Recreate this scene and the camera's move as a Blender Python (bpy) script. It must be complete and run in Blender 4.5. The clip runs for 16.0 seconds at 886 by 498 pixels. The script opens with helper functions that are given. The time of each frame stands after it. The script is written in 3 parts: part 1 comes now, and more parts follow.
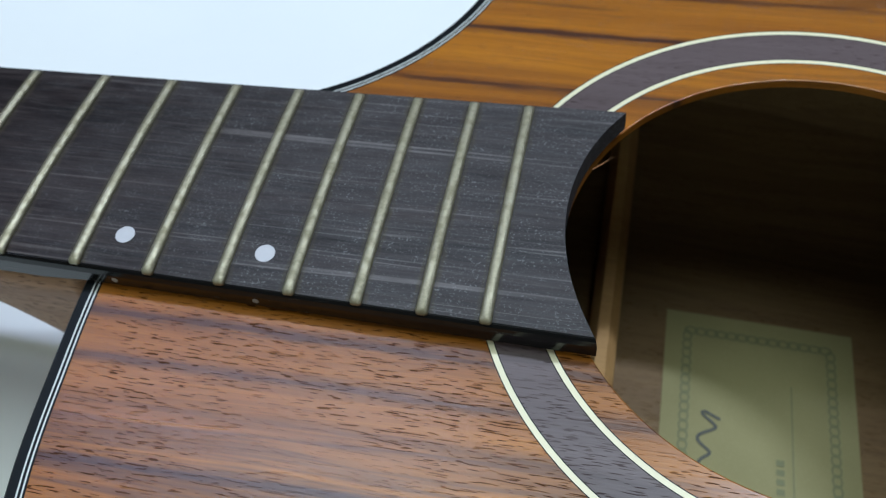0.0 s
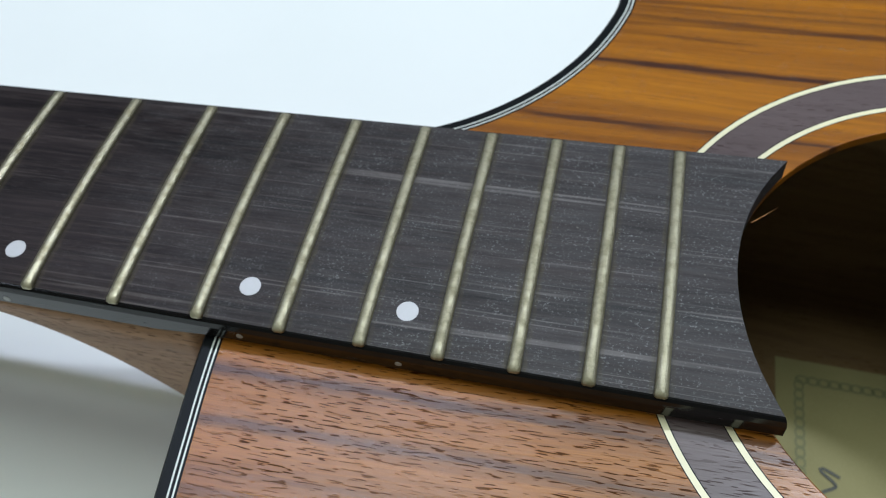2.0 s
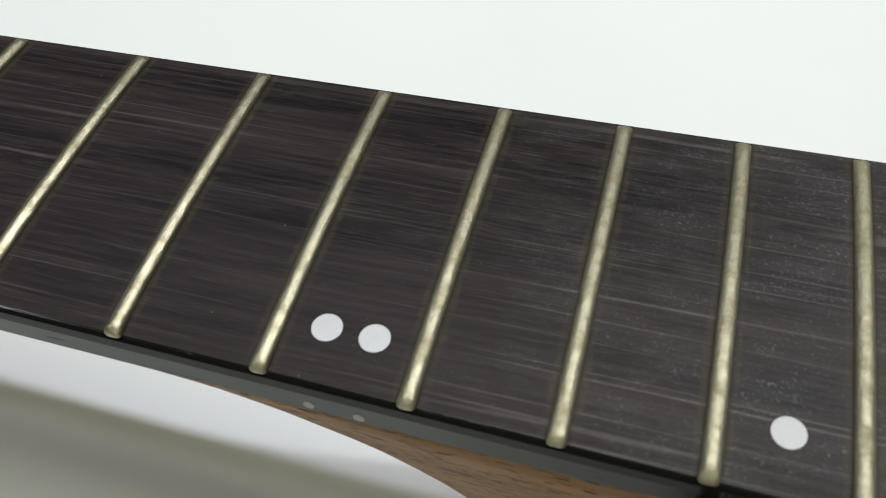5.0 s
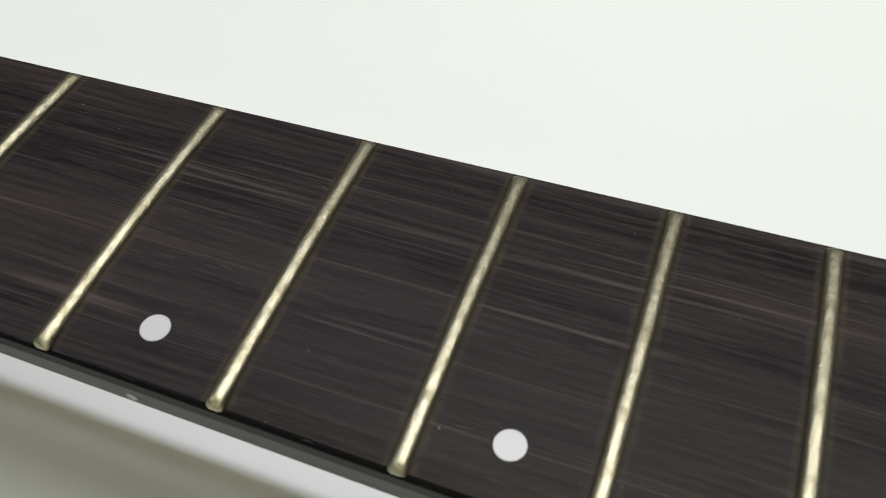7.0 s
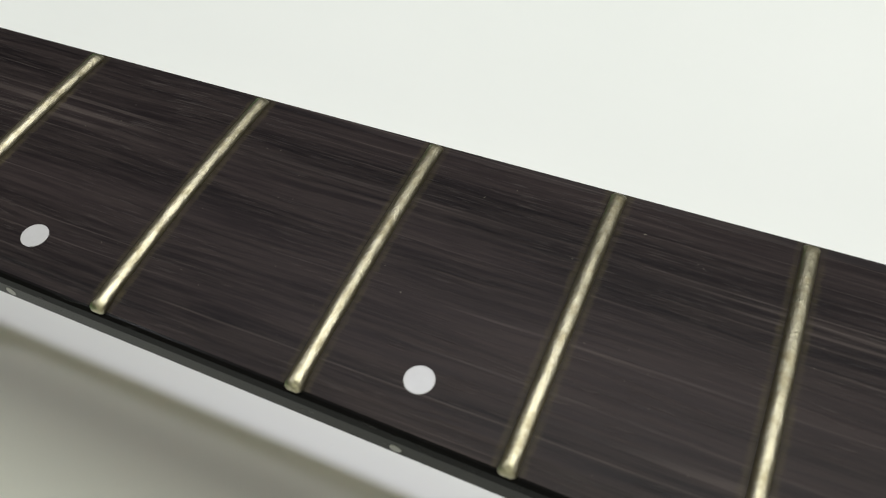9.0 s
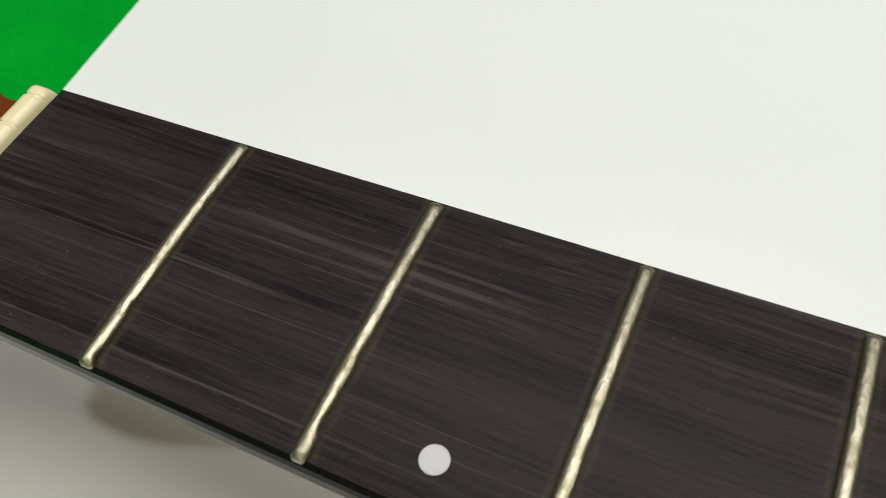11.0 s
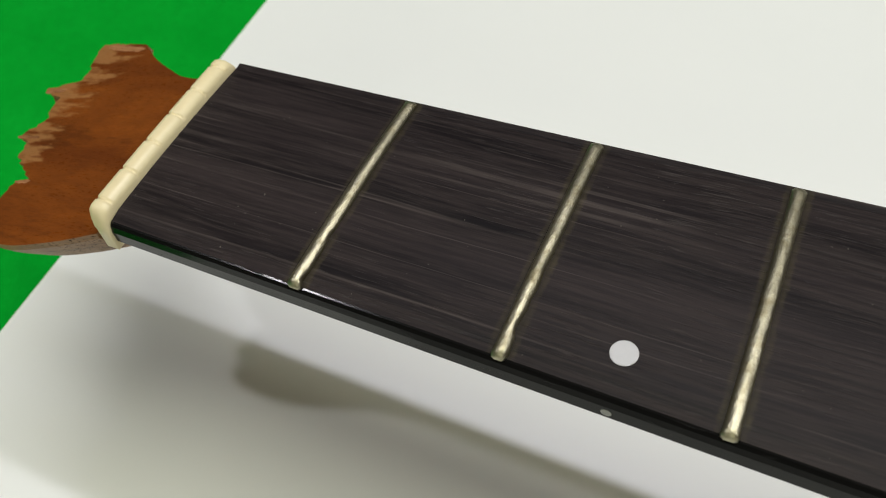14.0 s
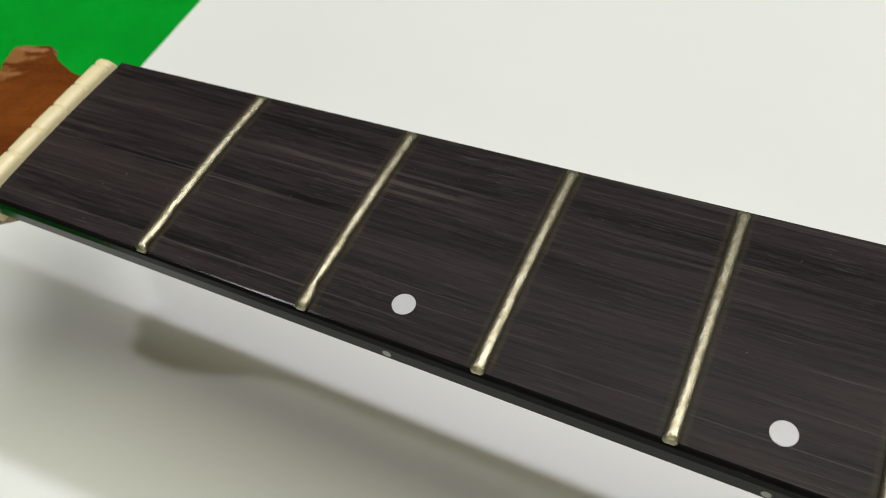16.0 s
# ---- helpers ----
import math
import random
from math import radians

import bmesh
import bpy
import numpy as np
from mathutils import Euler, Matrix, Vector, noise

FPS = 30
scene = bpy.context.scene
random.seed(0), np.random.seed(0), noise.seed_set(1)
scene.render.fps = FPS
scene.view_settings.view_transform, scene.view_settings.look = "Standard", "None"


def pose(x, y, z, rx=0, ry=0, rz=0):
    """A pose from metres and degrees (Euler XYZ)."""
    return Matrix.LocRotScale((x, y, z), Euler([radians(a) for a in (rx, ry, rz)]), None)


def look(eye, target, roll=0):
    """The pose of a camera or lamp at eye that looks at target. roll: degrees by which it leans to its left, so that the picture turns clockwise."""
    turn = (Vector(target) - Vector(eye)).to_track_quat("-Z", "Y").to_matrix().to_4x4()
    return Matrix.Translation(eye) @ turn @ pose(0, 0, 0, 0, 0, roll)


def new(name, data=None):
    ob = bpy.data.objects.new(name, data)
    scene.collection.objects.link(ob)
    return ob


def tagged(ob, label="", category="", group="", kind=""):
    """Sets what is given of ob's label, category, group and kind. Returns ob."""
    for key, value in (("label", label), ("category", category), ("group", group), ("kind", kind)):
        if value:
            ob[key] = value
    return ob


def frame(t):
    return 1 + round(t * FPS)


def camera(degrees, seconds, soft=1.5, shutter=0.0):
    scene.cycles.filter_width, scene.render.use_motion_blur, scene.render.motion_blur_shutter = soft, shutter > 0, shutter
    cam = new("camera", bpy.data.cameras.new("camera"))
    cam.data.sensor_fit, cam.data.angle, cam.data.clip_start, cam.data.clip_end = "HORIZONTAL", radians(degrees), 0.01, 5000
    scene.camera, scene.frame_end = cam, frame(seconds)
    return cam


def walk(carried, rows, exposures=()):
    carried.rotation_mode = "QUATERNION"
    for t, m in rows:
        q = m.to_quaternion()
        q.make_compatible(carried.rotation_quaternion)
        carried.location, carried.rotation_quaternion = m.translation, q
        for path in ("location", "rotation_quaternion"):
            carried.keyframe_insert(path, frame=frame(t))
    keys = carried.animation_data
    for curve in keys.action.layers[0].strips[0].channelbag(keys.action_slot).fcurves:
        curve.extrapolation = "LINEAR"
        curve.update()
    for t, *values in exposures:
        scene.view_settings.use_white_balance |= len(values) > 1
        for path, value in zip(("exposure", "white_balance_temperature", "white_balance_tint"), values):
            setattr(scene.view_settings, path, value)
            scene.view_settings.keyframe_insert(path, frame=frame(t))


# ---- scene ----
# ---- camera ----
cam = camera(52.71, 16.0, soft=1.05)
cam.data.dof.use_dof, cam.data.dof.focus_distance, cam.data.dof.aperture_fstop = True, 0.142, 33.0
walk(cam, [
    (0.0, pose(0.4561, -0.1141, 0.2385, 36.57, 1.26, 11.60)),
    (0.5, pose(0.4550, -0.1116, 0.2405, 36.46, 1.14, 11.43)),
    (1.0, pose(0.4435, -0.1069, 0.2399, 36.58, 0.84, 11.51)),
    (1.5, pose(0.4344, -0.1060, 0.2372, 36.73, 0.57, 11.70)),
    (2.0, pose(0.4232, -0.1037, 0.2330, 36.84, 0.37, 12.23)),
    (2.5, pose(0.4121, -0.1006, 0.2264, 36.99, 0.21, 12.45)),
    (3.0, pose(0.3985, -0.0960, 0.2185, 37.08, 0.19, 12.88)),
    (5.5, pose(0.3210, -0.0700, 0.1838, 37.54, -0.91, 16.55)),
    (6.0, pose(0.3002, -0.0686, 0.1830, 37.39, -0.98, 17.70)),
    (6.5, pose(0.2813, -0.0660, 0.1844, 37.47, -1.29, 18.99)),
    (7.0, pose(0.2567, -0.0645, 0.1842, 38.11, -1.74, 20.14)),
    (7.5, pose(0.2380, -0.0652, 0.1837, 37.96, -1.41, 21.20)),
    (8.0, pose(0.2160, -0.0639, 0.1845, 38.17, -1.35, 21.94)),
    (8.5, pose(0.1916, -0.0678, 0.1806, 38.00, -1.53, 22.75)),
    (11.0, pose(0.1050, -0.0494, 0.1869, 33.00, 0.81, 24.04)),
    (11.5, pose(0.0895, -0.0534, 0.1893, 32.52, 0.66, 23.94)),
    (12.0, pose(0.0774, -0.0647, 0.1914, 32.94, 1.14, 23.27)),
    (12.5, pose(0.0694, -0.0758, 0.1916, 33.19, 1.90, 23.84)),
    (13.0, pose(0.0737, -0.0782, 0.1924, 33.58, 2.60, 23.99)),
    (13.5, pose(0.0843, -0.0789, 0.1915, 34.83, 2.98, 24.36)),
    (14.0, pose(0.0950, -0.0792, 0.1879, 36.42, 3.21, 24.38)),
    (14.5, pose(0.1032, -0.0794, 0.1880, 37.12, 3.28, 24.22)),
    (15.0, pose(0.1110, -0.0824, 0.1920, 36.94, 3.32, 24.20)),
    (15.5, pose(0.1243, -0.0841, 0.1986, 37.17, 2.93, 24.49)),
    (16.0, pose(0.1320, -0.0846, 0.2011, 37.24, 2.64, 24.57)),
], exposures=[
    (0.0, -0.35, 4930, 13), (3.2, -0.27, 5450, 13), (5.4, -0.29, 5770, 14), (8.5, -0.31, 5900, 14), (11.0, -0.34, 5960, 15), (16.0, -0.41, 6020, 15),
])

# ---- world and lamps ----
world = bpy.data.worlds.new("world")
world.use_nodes = True
scene.world = world
world.node_tree.nodes["Background"].inputs[0].default_value = (0.9, 0.95, 1.0, 1)
world.node_tree.nodes["Background"].inputs[1].default_value = 0.05


def area_lamp(name, place, length, width, watts, colour):
    data = bpy.data.lights.new(name, "AREA")
    data.shape, data.size, data.size_y = "RECTANGLE", length, width
    data.energy, data.color = watts, colour
    ob = new(name, data)
    ob.matrix_world = place
    return ob


LAMP, WARM_LAMP = (0.95, 0.92, 1.0), (1.0, 0.98, 0.90)
# one long tube over the bench, two weaker lamps further along it
area_lamp("bench_tube_lamp", pose(0.04, 0.255, 0.80), 0.60, 0.025, 2.3, LAMP)
area_lamp("bench_lamp", pose(0.70, 0.255, 0.80), 0.14, 0.025, 3.8, WARM_LAMP)
area_lamp("bench_lamp", pose(-0.42, -0.20, 0.80), 0.05, 0.03, 1.8, WARM_LAMP)
# two added soft fills that lift the shadows: one overhead, one behind the camera
# broad unseen fill in place of light bounced off the room
area_lamp("overhead_fill", pose(0.30, 0.25, 1.72), 1.30, 1.00, 22.5, (1.0, 0.99, 0.71))
# no window here, only an invented fill
area_lamp("camera_side_fill", look((0.30, -1.44, 0.75), (0.30, 0.0, 0.0)), 1.60, 1.0, 12.0, (1.0, 0.99, 0.68))


# ---- materials ----
class Mat:
    """A node material with a few short helpers."""

    def __init__(self, name, rough=0.5, metal=0.0, ior=1.5, coat=0.0, coat_rough=0.1):
        self.m = bpy.data.materials.new(name)
        self.m.use_nodes = True
        self.t = self.m.node_tree
        self.b = self.t.nodes["Principled BSDF"]
        self.b.inputs["Roughness"].default_value = rough
        self.b.inputs["Metallic"].default_value = metal
        self.b.inputs["IOR"].default_value = ior
        self.b.inputs["Coat Weight"].default_value = coat
        self.b.inputs["Coat Roughness"].default_value = coat_rough
        self.coords = self.t.nodes.new("ShaderNodeTexCoord").outputs["Object"]

    def put(self, socket, value):
        if isinstance(value, bpy.types.NodeSocket):
            self.t.links.new(value, socket)
        else:
            socket.default_value = value

    def mapped(self, scale, shift=(0, 0, 0), source=None):
        n = self.t.nodes.new("ShaderNodeMapping")
        self.put(n.inputs["Vector"], source or self.coords)
        n.inputs["Scale"].default_value, n.inputs["Location"].default_value = scale, shift
        return n.outputs[0]

    def noise(self, scale, detail=3.0, rough=0.55, warp=0.0, shift=(0, 0, 0), source=None):
        n = self.t.nodes.new("ShaderNodeTexNoise")
        self.put(n.inputs["Vector"], self.mapped(scale, shift, source))
        n.inputs["Scale"].default_value, n.inputs["Detail"].default_value = 1.0, detail
        n.inputs["Roughness"].default_value, n.inputs["Distortion"].default_value = rough, warp
        return n.outputs["Fac"]

    def ramp(self, value, *stops):
        n = self.t.nodes.new("ShaderNodeValToRGB")
        self.put(n.inputs[0], value)
        e = n.color_ramp.elements
        while len(e) < len(stops):
            e.new(0.5)
        for el, (at, colour) in zip(e, stops):
            el.position = at
            el.color = (*colour, 1) if isinstance(colour, tuple) else (colour, colour, colour, 1)
        return n.outputs[0]

    def mix(self, fac, a, b, kind="MIX"):
        n = self.t.nodes.new("ShaderNodeMix")
        n.data_type, n.blend_type = "RGBA", kind
        self.put(n.inputs[0], fac)
        for socket, v in ((n.inputs[6], a), (n.inputs[7], b)):
            self.put(socket, (*v, 1) if isinstance(v, tuple) else v)
        return n.outputs[2]

    def math(self, kind, a, b=0.0):
        n = self.t.nodes.new("ShaderNodeMath")
        n.operation = kind
        self.put(n.inputs[0], a)
        self.put(n.inputs[1], b)
        return n.outputs[0]

    def add_vector(self, a, b, amount):
        s = self.t.nodes.new("ShaderNodeVectorMath")
        s.operation = "MULTIPLY"
        self.put(s.inputs[0], b)
        s.inputs[1].default_value = amount
        n = self.t.nodes.new("ShaderNodeVectorMath")
        self.put(n.inputs[0], a)
        self.put(n.inputs[1], s.outputs[0])
        return n.outputs[0]

    def colour(self, v):
        self.put(self.b.inputs["Base Color"], (*v, 1) if isinstance(v, tuple) else v)
        return self

    def rough(self, v):
        self.put(self.b.inputs["Roughness"], v)
        return self

    def bump(self, height, strength=0.3, distance=0.0002):
        n = self.t.nodes.new("ShaderNodeBump")
        n.inputs["Strength"].default_value, n.inputs["Distance"].default_value = strength, distance
        self.put(n.inputs["Height"], height)
        self.put(self.b.inputs["Normal"], n.outputs[0])
        return self


def plain(name, colour, rough=0.5, vary=0.12, scale=60.0, **kw):
    m = Mat(name, rough, **kw)
    n = m.noise((scale, scale, scale), 4)
    m.colour(m.mix(n, tuple(c * (1 - vary) for c in colour), tuple(min(1, c * (1 + vary)) for c in colour)))
    return m.m


def tonewood(name, light, mid, dark, streak, rough, pores=1.0, torn=None, ior=1.4, streaks=()):
    """Open-pored timber with its grain along x."""
    m = Mat(name, rough, ior=ior)
    bend = m.noise((7, 26, 26), 2)
    warped = m.add_vector(m.coords, bend, (0.0, 0.010, 0.0))
    broad = m.noise((4, 85, 85), 3, 0.6, source=warped)
    fine = m.noise((14, 520, 520), 4, 0.6, source=warped)
    fibre = m.noise((60, 2600, 2600), 3, 0.6, source=warped)
    base = m.mix(m.ramp(broad, (0.30, 0.0), (0.68, 1.0)), light, mid)
    base = m.mix(m.ramp(fine, (0.42, 0.0), (0.80, 0.50)), base, dark)
    lines = m.noise((2.6, 80, 80), 5, 0.60, shift=(3.1, 7.7, 0), source=warped)
    base = m.mix(m.ramp(lines, (0.555, 0.0), (0.600, 0.62), (0.630, 0.25), (0.70, 0.05)), base, streak)
    base = m.mix(m.ramp(fibre, (0.35, 0.0), (0.7, 0.30)), base, dark)
    where = m.t.nodes.new("ShaderNodeSeparateXYZ")
    m.put(where.inputs[0], m.coords)
    # a few strong dark growth bands with ragged edges: place, slope, half-width, strength
    for k, (y0, slope, wide, amount) in enumerate(streaks):
        sway = m.noise((11, 30, 30), 4, 0.6, shift=(k * 3.3, 1, 0))
        rag = m.noise((55, 900, 900), 4, 0.65, shift=(k * 1.7, 4, 0))
        mid = m.math("ADD", m.math("MULTIPLY", m.math("SUBTRACT", where.outputs[0], 0.40), slope), y0 - 0.0022)
        off = m.math("SUBTRACT", m.math("SUBTRACT", where.outputs[1], mid), m.math("MULTIPLY", sway, 0.0044))
        off = m.math("ADD", m.math("ABSOLUTE", off), m.math("MULTIPLY", m.math("SUBTRACT", rag, 0.5), 0.0030))
        core = m.ramp(m.math("DIVIDE", off, wide * 3.0), (0.10, amount), (0.45, amount * 0.35), (1.0, 0.0))
        base = m.mix(core, base, streak)
    pore = m.noise((330, 3500, 3500), 0.6, 0.4, shift=(11, 5, 0))
    patch = m.noise((25, 60, 60), 2, shift=(1, 9, 4))
    pit = m.math("MULTIPLY", m.ramp(pore, (0.632, 0.0), (0.672, 1.0)), m.ramp(patch, (0.34, 0.15), (0.52, 1.0)))
    if streaks:
        pit = m.math("MULTIPLY", pit, m.ramp(m.math("ADD", where.outputs[1], 0.5), (0.50, 1.0), (0.54, 0.25)))
    base = m.mix(m.math("MULTIPLY", pit, 0.9 * pores), base, tuple(c * 0.5 for c in dark))
    if torn:
        sep = m.t.nodes.new("ShaderNodeSeparateXYZ")
        m.put(sep.inputs[0], m.coords)
        rip = m.noise((45, 330, 330), 3, 0.6, shift=(2, 4, 0))
        reach = m.math("ADD", m.math("MULTIPLY", sep.outputs[0], -34.0), m.math("MULTIPLY", rip, 1.7))
        base = m.mix(m.ramp(m.math("DIVIDE", reach, 3.0), (0.725, 0.0), (0.79, 0.6)), base, torn)
    m.colour(base)
    height = m.math("SUBTRACT", m.math("MULTIPLY", fibre, 0.25), m.math("MULTIPLY", pit, pores))
    m.bump(height, 0.6, 0.00022)
    m.rough(m.math("ADD", m.math("MULTIPLY", fine, 0.12), rough - 0.06))
    m.put(m.b.inputs["Specular IOR Level"], m.math("SUBTRACT", 0.5, m.math("MULTIPLY", pit, 0.42)))
    return m.m


MAT_TOP = tonewood("reddish_tonewood", (0.41, 0.155, 0.005), (0.225, 0.076, 0.005), (0.085, 0.026, 0.004), (0.034, 0.012, 0.010), 0.30, ior=1.47,
                   streaks=((0.0622, -0.01, 0.0010, 0.95), (0.0432, -0.03, 0.0007, 0.85), (0.0800, -0.02, 0.0008, 0.6), (0.0940, 0.0, 0.0010, 0.7), (-0.0328, 0.0, 0.0010, 0.85),
                            (-0.0432, 0.02, 0.0010, 0.75), (-0.0630, 0.03, 0.0011, 0.9), (-0.0780, 0.02, 0.0010, 0.7), (-0.0520, 0.02, 0.0006, 0.4)))
MAT_ROSETTE = tonewood("rosewood_band", (0.118, 0.088, 0.088), (0.086, 0.062, 0.062), (0.060, 0.040, 0.038), (0.045, 0.03, 0.03), 0.37, 0.6, ior=1.44)
MAT_NECK = tonewood("satin_neck_wood", (0.34, 0.195, 0.100), (0.26, 0.140, 0.070), (0.12, 0.062, 0.034), (0.10, 0.05, 0.03), 0.45)
MAT_HEAD = tonewood("stained_head_wood", (0.235, 0.062, 0.006), (0.125, 0.029, 0.003), (0.060, 0.013, 0.002), (0.075, 0.018, 0.002), 0.55, 0.12, (0.36, 0.175, 0.06), 1.25)
MAT_TORN = tonewood("torn_wood", (0.42, 0.20, 0.085), (0.33, 0.145, 0.055), (0.20, 0.075, 0.025), (0.14, 0.05, 0.02), 0.8, 0.5)
# bare inside wood, toned down for the shade within the body
MAT_INSIDE = tonewood("inside_wood", (0.215, 0.136, 0.053), (0.165, 0.100, 0.038), (0.095, 0.057, 0.022), (0.12, 0.07, 0.03), 0.6, 0.4)
MAT_SIDES = tonewood("side_wood", (0.22, 0.09, 0.04), (0.15, 0.06, 0.028), (0.07, 0.03, 0.015), (0.05, 0.02, 0.012), 0.25)
MAT_BLACK = plain("gloss_black_binding", (0.006, 0.007, 0.008), 0.40, ior=1.2)
MAT_CREAM = plain("cream_inlay", (0.70, 0.645, 0.43), 0.4, 0.06)
MAT_WHITE_LINE = plain("white_purfling", (0.56, 0.575, 0.54), 0.4, 0.06)
MAT_DOT = plain("pearl_dot", (0.455, 0.445, 0.46), 0.32, 0.06, 900.0)
MAT_SIDE_DOT = plain("aged_side_dot", (0.27, 0.265, 0.25), 0.35, 0.1, 900.0)
MAT_BONE = plain("bone_nut", (0.76, 0.65, 0.40), 0.33, 0.10, 350.0)


def board_side():
    m = Mat("lacquered_board_edge", 0.16, ior=1.36)
    m.colour(m.mix(m.noise((300, 300, 300), 4), (0.0045, 0.0045, 0.0045), (0.008, 0.0075, 0.0075)))
    sep = m.t.nodes.new("ShaderNodeSeparateXYZ")
    m.put(sep.inputs[0], m.coords)
    along = m.math("ADD", sep.outputs[0], m.math("MULTIPLY", m.math("SUBTRACT", m.noise((40, 300, 300), 3), 0.5), 0.05))
    m.put(m.b.inputs["Specular IOR Level"], m.ramp(along, (0.02, 0.42), (0.06, 0.12), (0.17, 0.14), (0.25, 0.5)))
    chip = m.ramp(m.noise((130, 1100, 1100), 3, 0.6, shift=(3, 3, 3)), (0.66, 0.0), (0.72, 1.0))
    m.rough(m.math("ADD", m.math("MULTIPLY", chip, 0.25), 0.15))
    m.bump(chip, 0.5, 0.00012)
    return m.m


MAT_EBONY = board_side()
# brace colour raised to hold the light that falls on it through the hole
MAT_LIT_BRACE = tonewood("lit_brace_wood", (0.60, 0.36, 0.13), (0.52, 0.30, 0.105), (0.36, 0.20, 0.07), (0.2, 0.1, 0.04), 0.6, 0.3)
MAT_PEN = plain("pen_ink", (0.05, 0.05, 0.035), 0.6)
MAT_INK = plain("label_ink", (0.17, 0.17, 0.075), 0.7)
MAT_WALL = plain("dim_wall_paint", (0.17, 0.165, 0.15), 0.8, 0.03, 4.0)
MAT_FLOOR = plain("grey_floor", (0.35, 0.33, 0.30), 0.6, 0.1, 6.0)


def board_wood():
    m = Mat("dark_rosewood_board", 0.5, ior=1.2)
    bend = m.noise((14, 50, 50), 3)
    warped = m.add_vector(m.coords, bend, (0.0, 0.0030, 0.0))
    broad = m.noise((8, 105, 105), 4, 0.58, source=warped)
    fine = m.noise((48, 1300, 1300), 5, 0.72, source=warped)
    base = m.mix(m.ramp(broad, (0.33, 0.0), (0.67, 1.0)), (0.0034, 0.0027, 0.0036), (0.0240, 0.0178, 0.0186))
    base = m.mix(m.ramp(fine, (0.42, 0.0), (0.74, 0.66)), base, (0.046, 0.035, 0.033))
    # short pores that hold pale dust
    pore = m.noise((210, 3300, 3300), 1.5, 0.5, shift=(5, 3, 1), source=warped)
    patch = m.noise((28, 90, 90), 3, 0.6, shift=(1, 9, 4))
    pit = m.math("MULTIPLY", m.ramp(pore, (0.60, 0.0), (0.70, 1.0)), m.ramp(patch, (0.42, 0.05), (0.66, 1.0)))
    base = m.mix(m.math("MULTIPLY", pit, 0.24), base, (0.115, 0.100, 0.095))
    # thin pale growth lines that run on past several frets
    straight = m.add_vector(m.coords, bend, (0.0, 0.0014, 0.0))
    vein = m.noise((1.6, 300, 300), 1.5, 0.4, shift=(4, 2, 6), source=straight)
    line = m.ramp(vein, (0.484, 0.0), (0.497, 1.0), (0.503, 1.0), (0.516, 0.0))
    line = m.math("MULTIPLY", line, m.ramp(m.noise((22, 200, 200), 3, 0.6, shift=(8, 3, 3)), (0.42, 0.0), (0.62, 0.9)))
    base = m.mix(m.math("MULTIPLY", line, 0.37), base, (0.120, 0.098, 0.090))
    # pale sanding dust, thickest over the body
    speck = m.ramp(m.noise((1900, 2300, 2300), 3, 0.65), (0.57, 0.0), (0.67, 1.0))
    film = m.noise((90, 190, 190), 5, 0.75, shift=(2, 2, 8))
    smear = m.noise((60, 900, 900), 4, 0.7, shift=(3, 1, 2), source=warped)
    sep = m.t.nodes.new("ShaderNodeSeparateXYZ")
    m.put(sep.inputs[0], m.coords)
    over = m.ramp(m.math("ADD", sep.outputs[0], m.math("MULTIPLY", film, 0.12)), (0.385, 0.0), (0.475, 1.0))
    heap = m.ramp(film, (0.36, 0.08), (0.62, 1.0))
    dust = m.math("MULTIPLY", over, m.math("ADD", m.math("MULTIPLY", m.math("MULTIPLY", heap, speck), 0.62), m.math("MULTIPLY", m.ramp(smear, (0.34, 0.4), (0.74, 1.0)), 0.23)))
    base = m.mix(dust, base, (0.215, 0.212, 0.218))
    base = m.mix(m.math("MULTIPLY", m.math("MULTIPLY", line, over), 0.45), base, (0.230, 0.215, 0.215))
    # stray crumbs of dust along the whole board
    crumb = m.math("MULTIPLY", m.ramp(m.noise((1500, 1500, 1500), 1, 0.4, shift=(9, 9, 1)), (0.800, 0.0), (0.835, 1.0)), m.ramp(patch, (0.35, 0.2), (0.6, 1.0)))
    base = m.mix(m.math("MULTIPLY", crumb, 0.55), base, (0.24, 0.22, 0.18))
    # brownish grime gathered along each fret; its dark inner line also paints contact shade
    place = m.math("FRACT", m.math("ADD", m.math("MULTIPLY", m.math("LOGARITHM", m.math("SUBTRACT", 1.0, m.math("DIVIDE", sep.outputs[0], 0.648)), 2.0), -12.0), 0.5))
    gap = m.math("DIVIDE", m.math("MULTIPLY", m.math("ABSOLUTE", m.math("SUBTRACT", place, 0.5)), m.math("SUBTRACT", 0.648, sep.outputs[0])), 17.31)
    fuzz = m.noise((700, 700, 700), 4, 0.75, shift=(7, 1, 1))
    edge = m.math("SUBTRACT", gap, m.math("MULTIPLY", fuzz, 0.0016))
    grime = m.math("MULTIPLY", m.ramp(m.math("MULTIPLY", edge, 300.0), (0.14, 0.9), (0.46, 0.0)), m.ramp(m.noise((60, 140, 60), 3, 0.7, shift=(7, 1, 1)), (0.36, 0.25), (0.62, 1.0)))
    held = m.ramp(sep.outputs[0], (0.006, 0.0), (0.010, 1.0), (0.444, 1.0), (0.447, 0.0))
    base = m.mix(m.math("MULTIPLY", m.math("MULTIPLY", grime, held), 0.72), base, m.mix(m.ramp(m.math("MULTIPLY", gap, 300.0), (0.42, 0.0), (0.60, 1.0)), (0.028, 0.023, 0.010), (0.080, 0.066, 0.033)))
    m.colour(base)
    high = m.math("ADD", m.math("MULTIPLY", fine, 0.7), m.math("MULTIPLY", crumb, 0.6))
